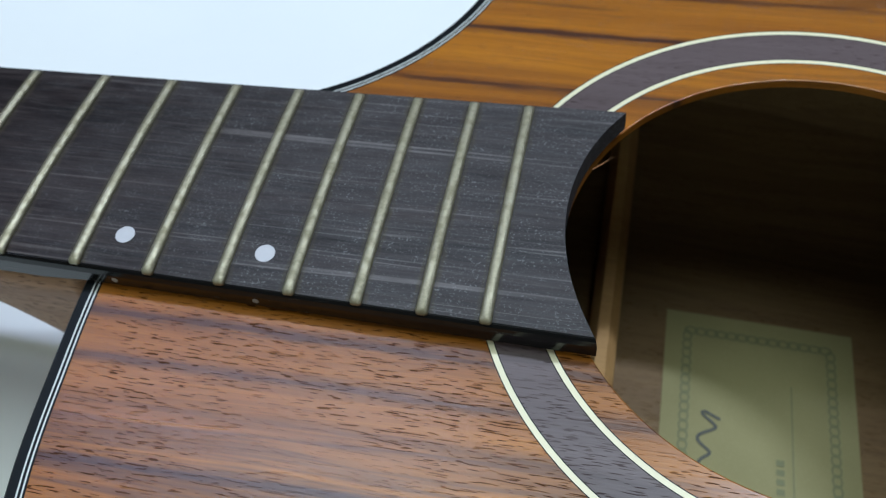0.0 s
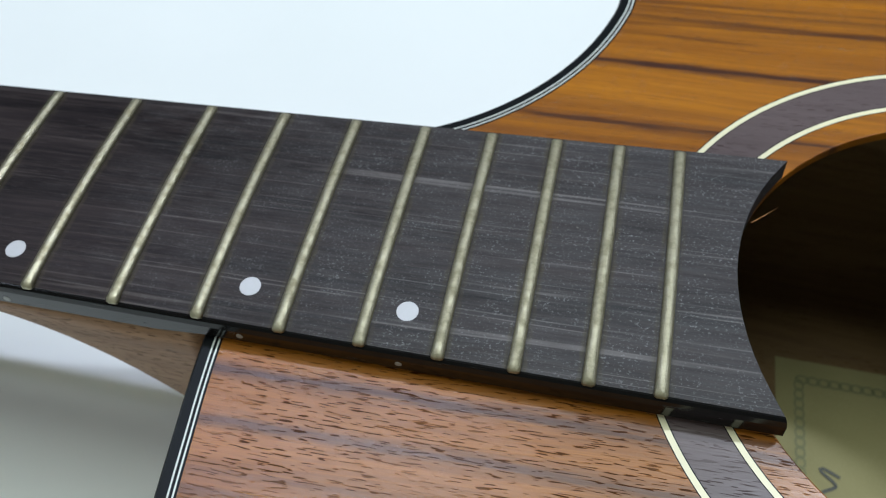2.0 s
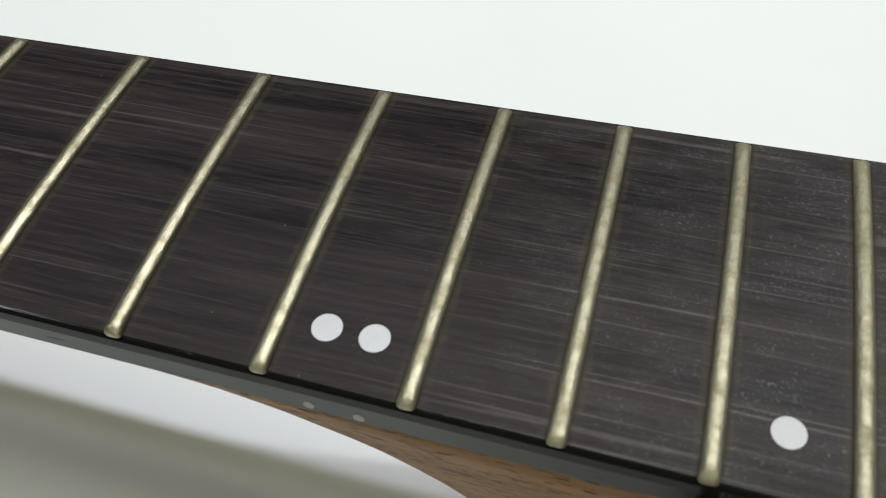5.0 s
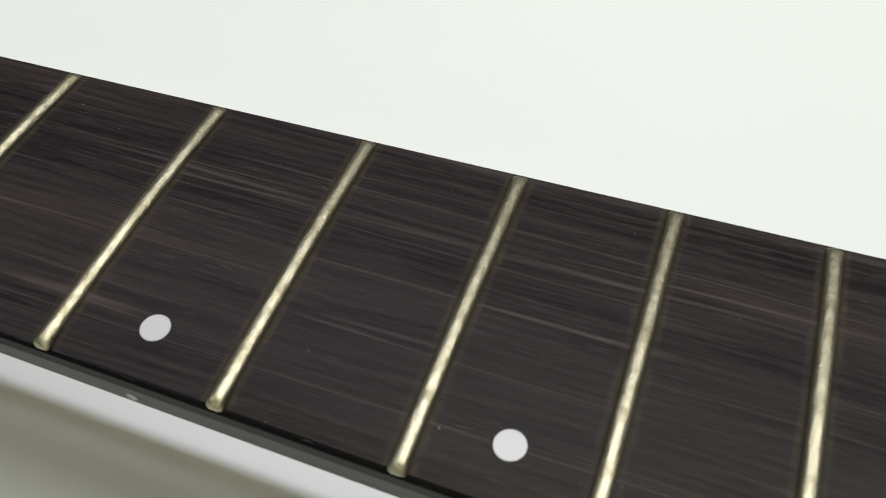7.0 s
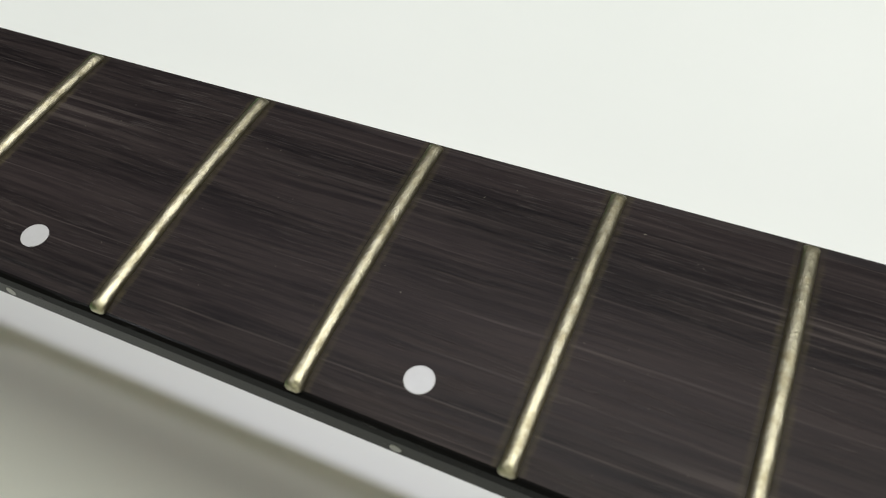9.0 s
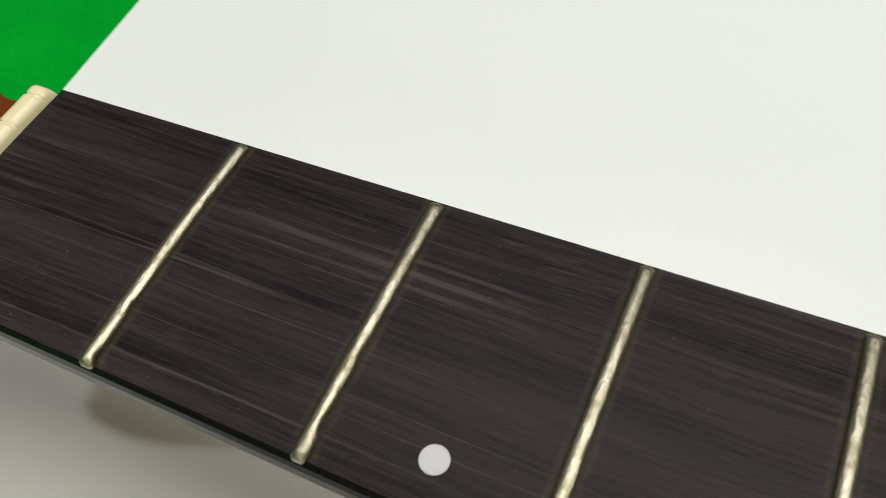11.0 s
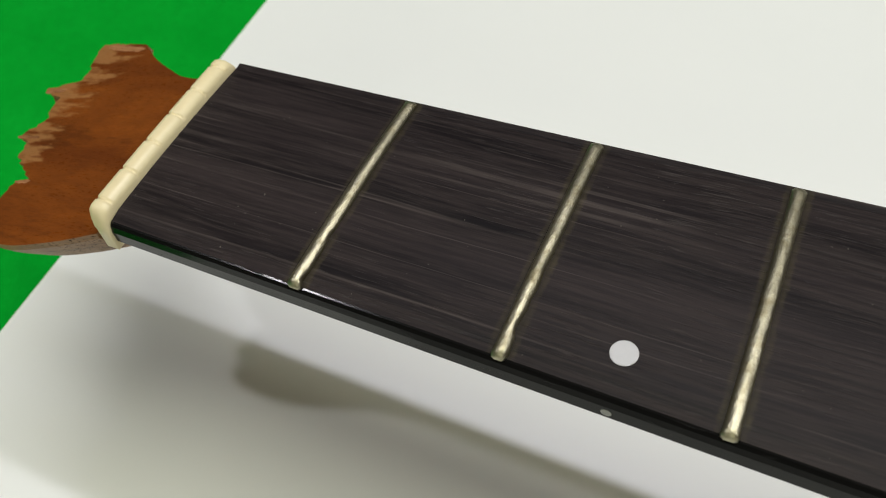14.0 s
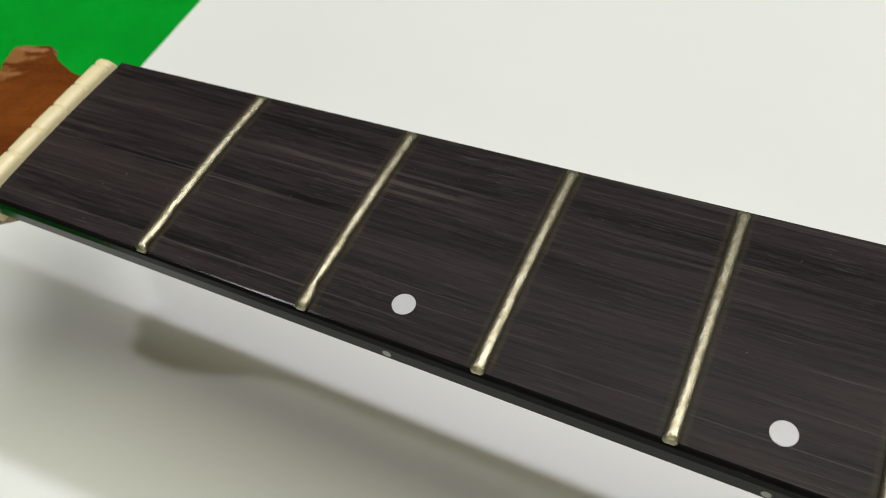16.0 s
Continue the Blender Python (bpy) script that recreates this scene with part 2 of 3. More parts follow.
    m.bump(m.math("SUBTRACT", high, m.math("MULTIPLY", pit, 0.7)), 0.6, 0.00016)
    m.rough(m.math("ADD", m.math("MULTIPLY", fine, 0.30), 0.30))
    # old lacquer left in broken streaks along the rolled bass edge
    half = m.math("ADD", m.math("MULTIPLY", sep.outputs[0], 0.01734), 0.0202)
    rim = m.math("SUBTRACT", 0.0, m.math("DIVIDE", sep.outputs[1], half))
    left = m.math("MULTIPLY", m.ramp(rim, (0.84, 0.0), (0.90, 1.0), (0.955, 1.0), (0.975, 0.0)), m.ramp(m.noise((55, 1400, 1400), 4, 0.7, shift=(6, 6, 2)), (0.54, 0.0), (0.70, 0.55)))
    m.put(m.b.inputs["Coat Weight"], left)
    m.b.inputs["Coat Roughness"].default_value = 0.30
    wrinkle = m.t.nodes.new("ShaderNodeBump")
    wrinkle.inputs["Strength"].default_value, wrinkle.inputs["Distance"].default_value = 1.0, 0.0010
    m.put(wrinkle.inputs["Height"], m.noise((160, 1500, 1500), 4, 0.7, shift=(1, 7, 3)))
    m.put(m.b.inputs["Coat Normal"], wrinkle.outputs[0])
    return m.m


def fret_metal():
    m = Mat("worn_nickel_brass", 0.38, 1.0)
    n = m.noise((900, 90, 900), 4)
    grime = m.noise((420, 420, 420), 4, 0.65, shift=(4, 2, 2))
    base = m.mix(n, (0.335, 0.305, 0.205), (0.50, 0.462, 0.345))
    base = m.mix(m.ramp(grime, (0.48, 0.0), (0.72, 0.7)), base, (0.185, 0.150, 0.072))
    scuff = m.math("ADD", m.noise((700, 260, 700), 3, shift=(1, 1, 6)), m.math("MULTIPLY", m.noise((2600, 2600, 2600), 2), 0.25))
    m.bump(scuff, 0.7, 0.00030)
    # dull dust on the frets over the body
    sep = m.t.nodes.new("ShaderNodeSeparateXYZ")
    m.put(sep.inputs[0], m.coords)
    dust = m.math("MULTIPLY", m.ramp(sep.outputs[0], (0.28, 0.0), (0.40, 1.0)), m.ramp(grime, (0.30, 0.35), (0.60, 0.85)))
    m.colour(m.mix(m.math("MULTIPLY", dust, 0.7), base, (0.215, 0.200, 0.125)))
    m.put(m.b.inputs["Metallic"], m.math("SUBTRACT", 1.0, m.math("MULTIPLY", dust, 0.35)))
    m.rough(m.math("ADD", m.math("MULTIPLY", dust, 0.22), m.math("ADD", m.math("MULTIPLY", grime, 0.34), 0.27)))
    return m.m


def cloth_green():
    m = Mat("green_felt", 0.95, ior=1.12)
    a, b = m.noise((2200, 2200, 900), 3), m.noise((45, 45, 45), 4)
    c = m.noise((320, 320, 320), 4, 0.65)
    base = m.mix(m.ramp(b, (0.3, 0.0), (0.7, 1.0)), (0.0025, 0.275, 0.014), (0.005, 0.345, 0.022))
    base = m.mix(m.ramp(c, (0.40, 0.0), (0.75, 0.4)), base, (0.003, 0.215, 0.012))
    m.colour(m.mix(m.ramp(a, (0.45, 0.0), (0.8, 0.35)), base, (0.012, 0.40, 0.035)))
    m.bump(a, 0.6, 0.0006)
    return m.m


def board_white():
    m = Mat("white_laminate", 0.38)
    a, b = m.noise((9, 9, 9), 4), m.noise((900, 900, 900), 2)
    m.colour(m.mix(a, (0.77, 0.785, 0.765), (0.83, 0.835, 0.82)))
    m.bump(b, 0.05, 0.0001)
    return m.m


def paper_label():
    m = Mat("aged_paper_label", 0.75)
    a, b = m.noise((60, 60, 60), 4), m.noise((1800, 1800, 1800), 2)
    base = m.mix(a, (0.225, 0.20, 0.078), (0.295, 0.262, 0.112))
    m.colour(m.mix(m.ramp(b, (0.5, 0.0), (0.8, 0.2)), base, (0.4, 0.37, 0.2)))
    return m.m


MAT_BOARD, MAT_FRET, MAT_FELT, MAT_TABLE, MAT_LABEL = board_wood(), fret_metal(), cloth_green(), board_white(), paper_label()


# ---- mesh helpers ----
def part(name, bm, material, parent=None, label="", smooth=False):
    """Links a bmesh as one mesh object under a thing or a part."""
    me = bpy.data.meshes.new(name)
    bmesh.ops.recalc_face_normals(bm, faces=bm.faces[:])
    bm.to_mesh(me)
    bm.free()
    for mat in material if isinstance(material, (list, tuple)) else [material]:
        me.materials.append(mat)
    if smooth:
        for p in me.polygons:
            p.use_smooth = True
    ob = new(name, me)
    ob.parent = parent
    if label:
        tagged(ob, label)
    return ob


def box(x0, x1, y0, y1, z0, z1, bevel=0.0):
    bm = bmesh.new()
    bmesh.ops.create_cube(bm, size=1.0)
    for v in bm.verts:
        v.co = Vector((x0 + (v.co.x + 0.5) * (x1 - x0), y0 + (v.co.y + 0.5) * (y1 - y0), z0 + (v.co.z + 0.5) * (z1 - z0)))
    if bevel:
        bmesh.ops.bevel(bm, geom=bm.edges[:], offset=bevel, segments=3, affect="EDGES", profile=0.6)
    return bm


def grid(rows, closed=False, caps=False):
    """Quads between rows of points; closed: each row is a ring."""
    bm = bmesh.new()
    vs = [[bm.verts.new(p) for p in row] for row in rows]
    n = len(rows[0])
    for a, b in zip(vs, vs[1:]):
        for i in range(n if closed else n - 1):
            j = (i + 1) % n
            bm.faces.new((a[i], a[j], b[j], b[i]))
    if caps:
        bm.faces.new(vs[0])
        bm.faces.new(vs[-1])
    return bm


def catmull(points, steps, closed=False):
    out, n = [], len(points)
    for i in range(n if closed else n - 1):
        p = [Vector(points[(i + k) % n] if closed else points[min(max(i + k, 0), n - 1)]) for k in (-1, 0, 1, 2)]
        for s in range(steps):
            t = s / steps
            out.append(0.5 * (2 * p[1] + (p[2] - p[0]) * t + (2 * p[0] - 5 * p[1] + 4 * p[2] - p[3]) * t * t + (3 * p[1] - p[0] - 3 * p[2] + p[3]) * t ** 3))
    if not closed:
        out.append(Vector(points[-1]))
    return out


def inset(loop, d):
    """A closed flat loop moved inward by d (loop runs anticlockwise)."""
    out, n = [], len(loop)
    for i in range(n):
        t = (loop[(i + 1) % n] - loop[i - 1]).normalized()
        out.append(loop[i] + Vector((-t.y, t.x)) * d)
    return out


def ring_loop(cx, cy, r, n=128):
    return [Vector((cx + r * math.cos(2 * math.pi * i / n), cy + r * math.sin(2 * math.pi * i / n))) for i in range(n)]


def filled(z, *loops):
    """A flat sheet between an outer loop and hole loops at height z (a number or a function of x)."""
    bm = bmesh.new()
    high = z if callable(z) else (lambda x: z)
    edges = []
    for loop in loops:
        vs = [bm.verts.new((p.x, p.y, 0)) for p in loop]
        edges += [bm.edges.new((vs[i - 1], vs[i])) for i in range(len(vs))]
    bmesh.ops.triangle_fill(bm, use_beauty=True, use_dissolve=False, edges=edges)
    for v in bm.verts:
        v.co.z = high(v.co.x)
    return bm


def strip(outer, inner, z):
    return grid([[(p.x, p.y, z) for p in outer], [(p.x, p.y, z) for p in inner]], closed=True)


def merge(a, b):
    me = bpy.data.meshes.new("joined")
    b.to_mesh(me)
    b.free()
    a.from_mesh(me)
    bpy.data.meshes.remove(me)
    return a


# ---- the room and the bench ----
def room():
    x0, x1, y0, y1, z0, z1 = -1.9, 2.6, -1.5, 1.9, -0.76, 1.75
    tagged(part("floor", box(x0, x1, y0, y1, z0 - 0.1, z0), MAT_FLOOR), "plain grey floor of the workshop", "floor", kind="structure")
    tagged(part("ceiling", box(x0, x1, y0, y1, z1, z1 + 0.1), MAT_WALL), "plain painted ceiling", "ceiling", kind="structure")
    for name, b in (("wall_west", (x0 - 0.1, x0, y0, y1)), ("wall_east", (x1, x1 + 0.1, y0, y1)),
                    ("wall_south", (x0 - 0.1, x1 + 0.1, y0 - 0.1, y0)), ("wall_north", (x0 - 0.1, x1 + 0.1, y1, y1 + 0.1))):
        tagged(part(name, box(*b, z0 - 0.1, z1 + 0.1), MAT_WALL), "plain painted wall", "wall", kind="structure")


def bench():
    ob = tagged(new("work_table"), "sturdy work table carrying the cloth and white board", "table")
    ob.location = (0.35, 0.15, -0.76)
    part("tabletop", box(-1.15, 1.15, -0.65, 0.65, 0.720, 0.754, 0.004), MAT_NECK, ob)
    for sx in (-1, 1):
        for sy in (-1, 1):
            part("leg", box(sx * 1.06 - 0.03, sx * 1.06 + 0.03, sy * 0.56 - 0.03, sy * 0.56 + 0.03, 0.0, 0.720, 0.004), MAT_NECK, ob)


def sheets():
    # green felt lying on the table, softly uneven
    nx, ny = 60, 60
    top = [[(-0.78 + 0.80 * i / nx, -0.48 + 1.25 * j / ny, -0.0030 + 0.0004 * noise.noise((i * 0.35, j * 0.35, 0.0))) for j in range(ny + 1)] for i in range(nx + 1)]
    bm = grid(top)
    low = grid([[(p[0], p[1], -0.0058) for p in (row[0], row[-1])] for row in (top[0], top[-1])])
    tagged(part("green_cloth", merge(bm, low), MAT_FELT, smooth=True), "bright green felt cloth spread flat on the table", "cloth")
    # white board whose straight edge crosses the felt
    bm = bmesh.new()
    edge = lambda y: -0.0665 - 0.030 * y
    outline = [(edge(-0.46), -0.46), (1.40, -0.46), (1.40, 0.76), (edge(0.76), 0.76)]
    low = [bm.verts.new((x, y, -0.0026)) for x, y in outline]
    high = [bm.verts.new((x, y, 0.0)) for x, y in outline]
    bm.faces.new(low)
    bm.faces.new(high)
    for i in range(4):
        bm.faces.new((low[i - 1], low[i], high[i], high[i - 1]))
    bmesh.ops.bevel(bm, geom=[e for e in bm.edges if all(v.co.z > -0.001 for v in e.verts)], offset=0.0006, segments=2, affect="EDGES")
    tagged(part("white_board", bm, MAT_TABLE), "smooth white board lying on the table under the guitar", "board")


# ---- the guitar ----
SCALE = 0.648
NUT_HALF, LAST_HALF = 0.0202, 0.0279
TOP_Z = -0.0065
HOLE = (0.5065, 0.0)
fret_x = lambda n: SCALE * (1 - 2 ** (-n / 12))
half_width = lambda x: NUT_HALF + (LAST_HALF - NUT_HALF) * x / fret_x(20)
crown = lambda x, y: (half_width(x) ** 2 - y * y) / 0.80 + 0.0
back_z = lambda x: -0.0729 - 0.0580 * x + 0.0008
board_low = lambda x: (-0.0046 - 0.0017 * max(0.0, x) / 0.35) if x < 0.355 else -0.0052
board_end = lambda y: HOLE[0] - math.sqrt(0.0510 ** 2 - y * y)


def fretboard(guitar):
    rows = []
    xs = [-0.0006] + [i * 0.010 for i in range(1, 46)] + [None]
    ts = [-1 + 2 * k / 16 for k in range(17)]
    # rolled edge: outward step and height of each corner of the side
    side = ((0.0000, -0.0005), (0.0004, -0.0011), (0.0007, -0.0023))
    for x in xs:
        hx = 0.4632 if x is None else x
        h = half_width(hx)
        low = board_low(hx)
        row = [(-(h + 0.0007), low)] + [(-(h + o), z) for o, z in side[::-1]]
        row += [(t * (h - 0.0003), crown(hx, t * (h - 0.0003)) - 0.0004 * max(0.0, (-t - 0.86) / 0.14) ** 2) for t in ts]
        row += [(h + 0.0011, 0.0001), (h + 0.0012, -0.0006), (h + 0.0013, -0.0020), (h + 0.0013, low)]
        row += [(t * (h - 0.0003), low) for t in ts[::-1]]
        rows.append([(board_end(y) if x is None else x, y, z) for y, z in row])
    bm = grid(rows, closed=True)
    top = set(range(4, 4 + 17))
    n = len(rows[0])
    bm.faces.ensure_lookup_table()
    for k, f in enumerate(bm.faces):
        f.material_index = 0 if k % n in top else 1
    # end faces: strips between upper and lower points of the same y
    for row, mi in ((rows[0], 1), (rows[-1], 0)):
        up, low = row[4:21], row[25:][::-1]
        for i in range(16):
            bm.faces.new([bm.verts.new(p) for p in (up[i], up[i + 1], low[i + 1], low[i])]).material_index = mi
        for pts in ((row[:4] + [row[4], low[0]]), (row[21:25] + [low[-1], row[20]])):
            bm.faces.new([bm.verts.new(p) for p in pts]).material_index = mi
    bmesh.ops.remove_doubles(bm, verts=bm.verts[:], dist=1e-6)
    board = part("fretboard", bm, (MAT_BOARD, MAT_EBONY), guitar, "dark dusty rosewood fretboard with lacquered black edges")
    # frets: a low rounded bar that follows the crown, with filed ends
    for n in range(1, 21):
        x, h = fret_x(n), half_width(fret_x(n))
        rows = []
        nose = ((0.00035, 0.08, 0.55), (0.00012, 0.55, 0.92), (-0.0003, 0.90, 1.05), (-0.0009, 1.0, 1.0))
        run = [(-(h + o), p, q) for o, p, q in nose] + [((h - 0.0014) * (-1 + k / 11), 1.0, 1.0) for k in range(23)] + [(h + 0.0005 + o, p, q) for o, p, q in nose[::-1]]
        for y, size, broad in run:
            t = y / h
            high, wide = 0.00112 * size, 0.00121 * broad
            z = crown(x, y)
            dent = 0.00010 * noise.noise((n * 3.7, y * 420, 0.0)) * (1.6 if n < 3 else 0.5)
            nick = 0.0010 * max(0.0, noise.noise((n * 9.1, y * 330, 2.0))) * max(0.0, 0.55 - t) if n < 3 else 0.0
            ring = []
            for j in range(9):
                a = math.pi * j / 8
                ring.append((x + (wide - (nick if j < 5 else 0.0)) * math.cos(a), y, z - 0.0001 + (high + dent) * math.sin(a) ** 0.85 if 0 < j < 8 else z - 0.0004))
            rows.append(ring)
        fret = part("fret", grid(rows, closed=True, caps=True), MAT_FRET, board, smooth=True)
        for p in fret.data.polygons:
            p.use_smooth = len(p.vertices) == 4

    def disc(x, y, z, r, up):
        rings = []
        for rr, hh in ((1.0, -0.0004), (1.0, 0.00004), (0.96, 0.00008)):
            ring = []
            for i in range(28):
                c, s = r * rr * math.cos(2 * math.pi * i / 28), r * rr * math.sin(2 * math.pi * i / 28)
                ring.append((x + c, y + s, crown(x, y + s) + hh) if up else (x + c, y - hh, z + s))
            rings.append(ring)
        return grid(rings, closed=True, caps=True)

    for n in (3, 5, 7, 9, 12, 15, 17):
        mid = (fret_x(n) + fret_x(n - 1)) / 2
        for dx in ((-0.0032, 0.0032) if n == 12 else (0.0,)):
            x = mid + dx
            part("inlay_dot", disc(x, -half_width(x) + 0.0075 + 0.004 * (x - 0.25), 0, 0.00204, True), MAT_DOT, board, "white pearl dot inlay")
            x = mid + dx * 1.05
            part("side_dot", disc(x, -half_width(x) - 0.0007, board_low(x) + (0.0013 if x < 0.35 else 0.0017), 0.00080 if x < 0.35 else 0.00066, False), MAT_SIDE_DOT, board, "small pale side marker")
    # torn sliver of wood on the edge over the sound hole
    rows = [[(0.4590 + 0.0052 * s + (0.00022 + 0.0001 * math.sin(9 * s)) * (1 - s) * math.cos(a), 0.0165 + 0.0040 * s, -0.0050 + 0.0012 * s + 0.00018 * (1 - s) * math.sin(a)) for a in (0, 2.1, 4.2)] for s in (0, 0.3, 0.6, 1.0)]
    part("splinter", grid(rows, closed=True), MAT_TORN, board, "pale loose wood sliver")


def underlay(guitar):
    """Thin strip of the top's wood under the board where it lies over the body."""
    rows = []
    for x in [0.3600 + 0.010 * i for i in range(10)] + [None]:
        hx = 0.4632 if x is None else x
        h = half_width(hx) - 0.0004
        ring = [(-h, TOP_Z - 0.0002), (-h, board_low(hx))] + [(h * (-1 + k / 6), board_low(hx)) for k in range(1, 12)] + [(h, board_low(hx)), (h, TOP_Z - 0.0002)] + [(h * (1 - k / 6), TOP_Z - 0.0002) for k in range(1, 12)]
        rows.append([(board_end(y) - 0.0006 if x is None else x, y, z) for y, z in ring])
    bm = grid(rows, closed=True)
    last = rows[-1]
    for i in range(12):
        bm.faces.new([bm.verts.new(p) for p in (last[1 + i], last[2 + i], last[(25 - i) % 26], last[(26 - i) % 26])])
    bmesh.ops.remove_doubles(bm, verts=bm.verts[:], dist=1e-6)
    part("fretboard_underlay", bm, MAT_TOP, guitar, "thin orange-brown wooden strip under the fretboard")


def neck(guitar):
    """Shallow rounded back that swells into a heel where it meets the body."""
    rows = []
    xs = [-0.006 + 0.012 * i for i in range(24)] + [0.282 + 0.003 * i for i in range(26)]
    for x in xs:
        h = half_width(max(x, 0.0)) + 0.0004
        k = min(1.0, max(0.0, (x - 0.276) / 0.066))
        depth = 0.0120 + 0.003 * max(x, 0) / 0.3 + 0.074 * k ** 2.5
        power = 1.55 + 0.65 * min(1.0, k * 2)
        row = []
        for i in range(33):
            u = -1 + 2 * i / 32
            s = 1 - abs(u)
            s = 1 - (1 - s) ** 1.6
            row.append((x, math.copysign(h * (1 - s ** power), u) if abs(u) > 1e-6 else 0.0, board_low(x) - depth * s))
        rows.append(row)
    part("neck", grid(rows, closed=True, caps=True), MAT_NECK, guitar, "satin brown wooden neck with a curved heel", smooth=True)


def nut(guitar):
    rows = []
    slots = [-0.0172 + 0.00688 * i for i in range(6)]
    ys = sorted(set([-0.0208 + 0.0416 * k / 60 for k in range(61)] + [s + d for s in slots for d in (-0.0004, -0.0002, 0.0002, 0.0004)]))
    for y in ys:
        t = abs(y) / 0.0208
        z = 0.0022 + crown(0, min(abs(y), 0.0202) if y > 0 else -min(abs(y), 0.0202)) * 0.5 - 0.0034 * max(0, (t - 0.90) / 0.10) ** 2.2
        cut = 0.00035 if any(abs(y - s) < 0.0003 for s in slots) else 0.0
        z -= cut
        inn = 0.0014 * max(0, (t - 0.93) / 0.07) ** 2
        y *= 1.03 if y < 0 else 1.0
        rows.append([(-0.0047 + inn, y, -0.0065), (-0.0047 + inn, y, z - 0.0011), (-0.0042 + inn * 0.6, y, z - 0.0002), (-0.0035, y, z),
                     (-0.0022, y, z), (-0.0013, y, z - 0.0004), (-0.0008, y, z - 0.0012), (-0.0007, y, -0.0065)])
    part("nut", grid(rows, closed=True, caps=True), MAT_BONE, guitar, "cream bone nut with six string slots", smooth=True)


def headstock(guitar):
    """The stub of the head, snapped off in a ragged line just past the nut."""
    rnd = random.Random(11)
    tilt = math.tan(radians(13))
    high = lambda x: -0.0040 + (x + 0.005) * tilt
    far = catmull([(-0.0047, 0.0198), (-0.0150, 0.0200), (-0.0212, 0.0222), (-0.0285, 0.0258), (-0.0352, 0.0305)], 6)
    near = catmull([(-0.0325, -0.0262), (-0.0233, -0.0270), (-0.0130, -0.0245), (-0.0047, -0.0212)], 6)
    tips = [(-0.0352, 0.0305), (-0.0480, 0.0303), (-0.0470, 0.0250), (-0.0443, 0.0180), (-0.0530, 0.0143), (-0.0460, 0.0120), (-0.0440, 0.0045), (-0.0468, -0.0004),
            (-0.0430, -0.0016), (-0.0424, -0.0052), (-0.0372, -0.0090), (-0.0328, -0.0113), (-0.0356, -0.0126), (-0.0366, -0.0182), (-0.0350, -0.0222), (-0.0325, -0.0262)]
    rough_edge = []
    for a, b in zip(tips, tips[1:]):
        a, b = Vector(a), Vector(b)
        steps = max(2, round((b - a).length / 0.0012))
        for s in range(steps):
            rough_edge.append(a.lerp(b, s / steps) + Vector((rnd.uniform(-0.0007, 0.0006), rnd.uniform(-0.0003, 0.0003))) * (1 if s else 0.2))
    top = far[:-1] + rough_edge + near
    n0, n1 = len(far) - 1, len(far) - 1 + len(rough_edge)
    bm = bmesh.new()
    upper = [bm.verts.new((p.x, p.y, high(p.x))) for p in top]
    layers = [upper]
    for depth, out in ((0.0014, 0.0), (0.0040, 1.0), (0.0070, 0.3), (0.0100, -0.6)):
        layer = []
        for i, p in enumerate(top):
            torn = n0 <= i < n1
            dx = (-0.0020 * out * rnd.random() + 0.0012 * (rnd.random() - 0.3)) if torn else 0.0
            dx += 0.45 * depth if torn else 0.0
            dy = -0.7 * max(0.0, depth - 0.002) * max(-1.0, min(1.0, p.y / 0.02))
            layer.append(bm.verts.new((p.x + dx, p.y + dy, high(p.x) - depth)))
        layers.append(layer)
    n = len(top)
    for a, b in zip(layers, layers[1:]):
        for i in range(n):
            j = (i + 1) % n
            f = bm.faces.new((a[i], a[j], b[j], b[i]))
            f.material_index = 1 if n0 <= i < n1 - 1 else 2
    for layer in (layers[0], layers[-1]):
        edges = [bm.edges.get((layer[i - 1], layer[i])) for i in range(n)]
        bmesh.ops.triangle_fill(bm, use_beauty=True, edges=edges)
    head = part("headstock", bm, (MAT_HEAD, MAT_TORN, MAT_NECK), guitar, "snapped reddish-brown headstock stub with a splintered edge")
    # pale torn fibres lifted along the break
    for x, y, length, wide, turn in ((-0.0415, 0.0290, 0.0120, 0.0026, -3), (-0.0500, 0.0138, 0.0060, 0.0012, 12), (-0.0450, -0.0004, 0.0062, 0.0010, 4), (-0.0345, -0.0122, 0.0040, 0.0010, 10)):
        rows = []
        for s in range(7):
            k = s / 6
            w = wide * 0.5 * math.sin(math.pi * min(1, 0.12 + 0.88 * k)) ** 0.7 * (1 + 0.5 * rnd.uniform(-1, 1))
            cx = (k - 0.35) * length
            c, sn = math.cos(radians(turn)), math.sin(radians(turn))
            row = []
            for off, up in ((-w, 0.0000), (0, 0.00025), (w, 0.0000)):
                px, py = x + cx * c - off * sn, y + cx * sn + off * c
                row.append((px, py, high(px) + up))
            rows.append(row)
        part("splinter", grid(rows), MAT_TORN, head, "pale torn wood splinter")


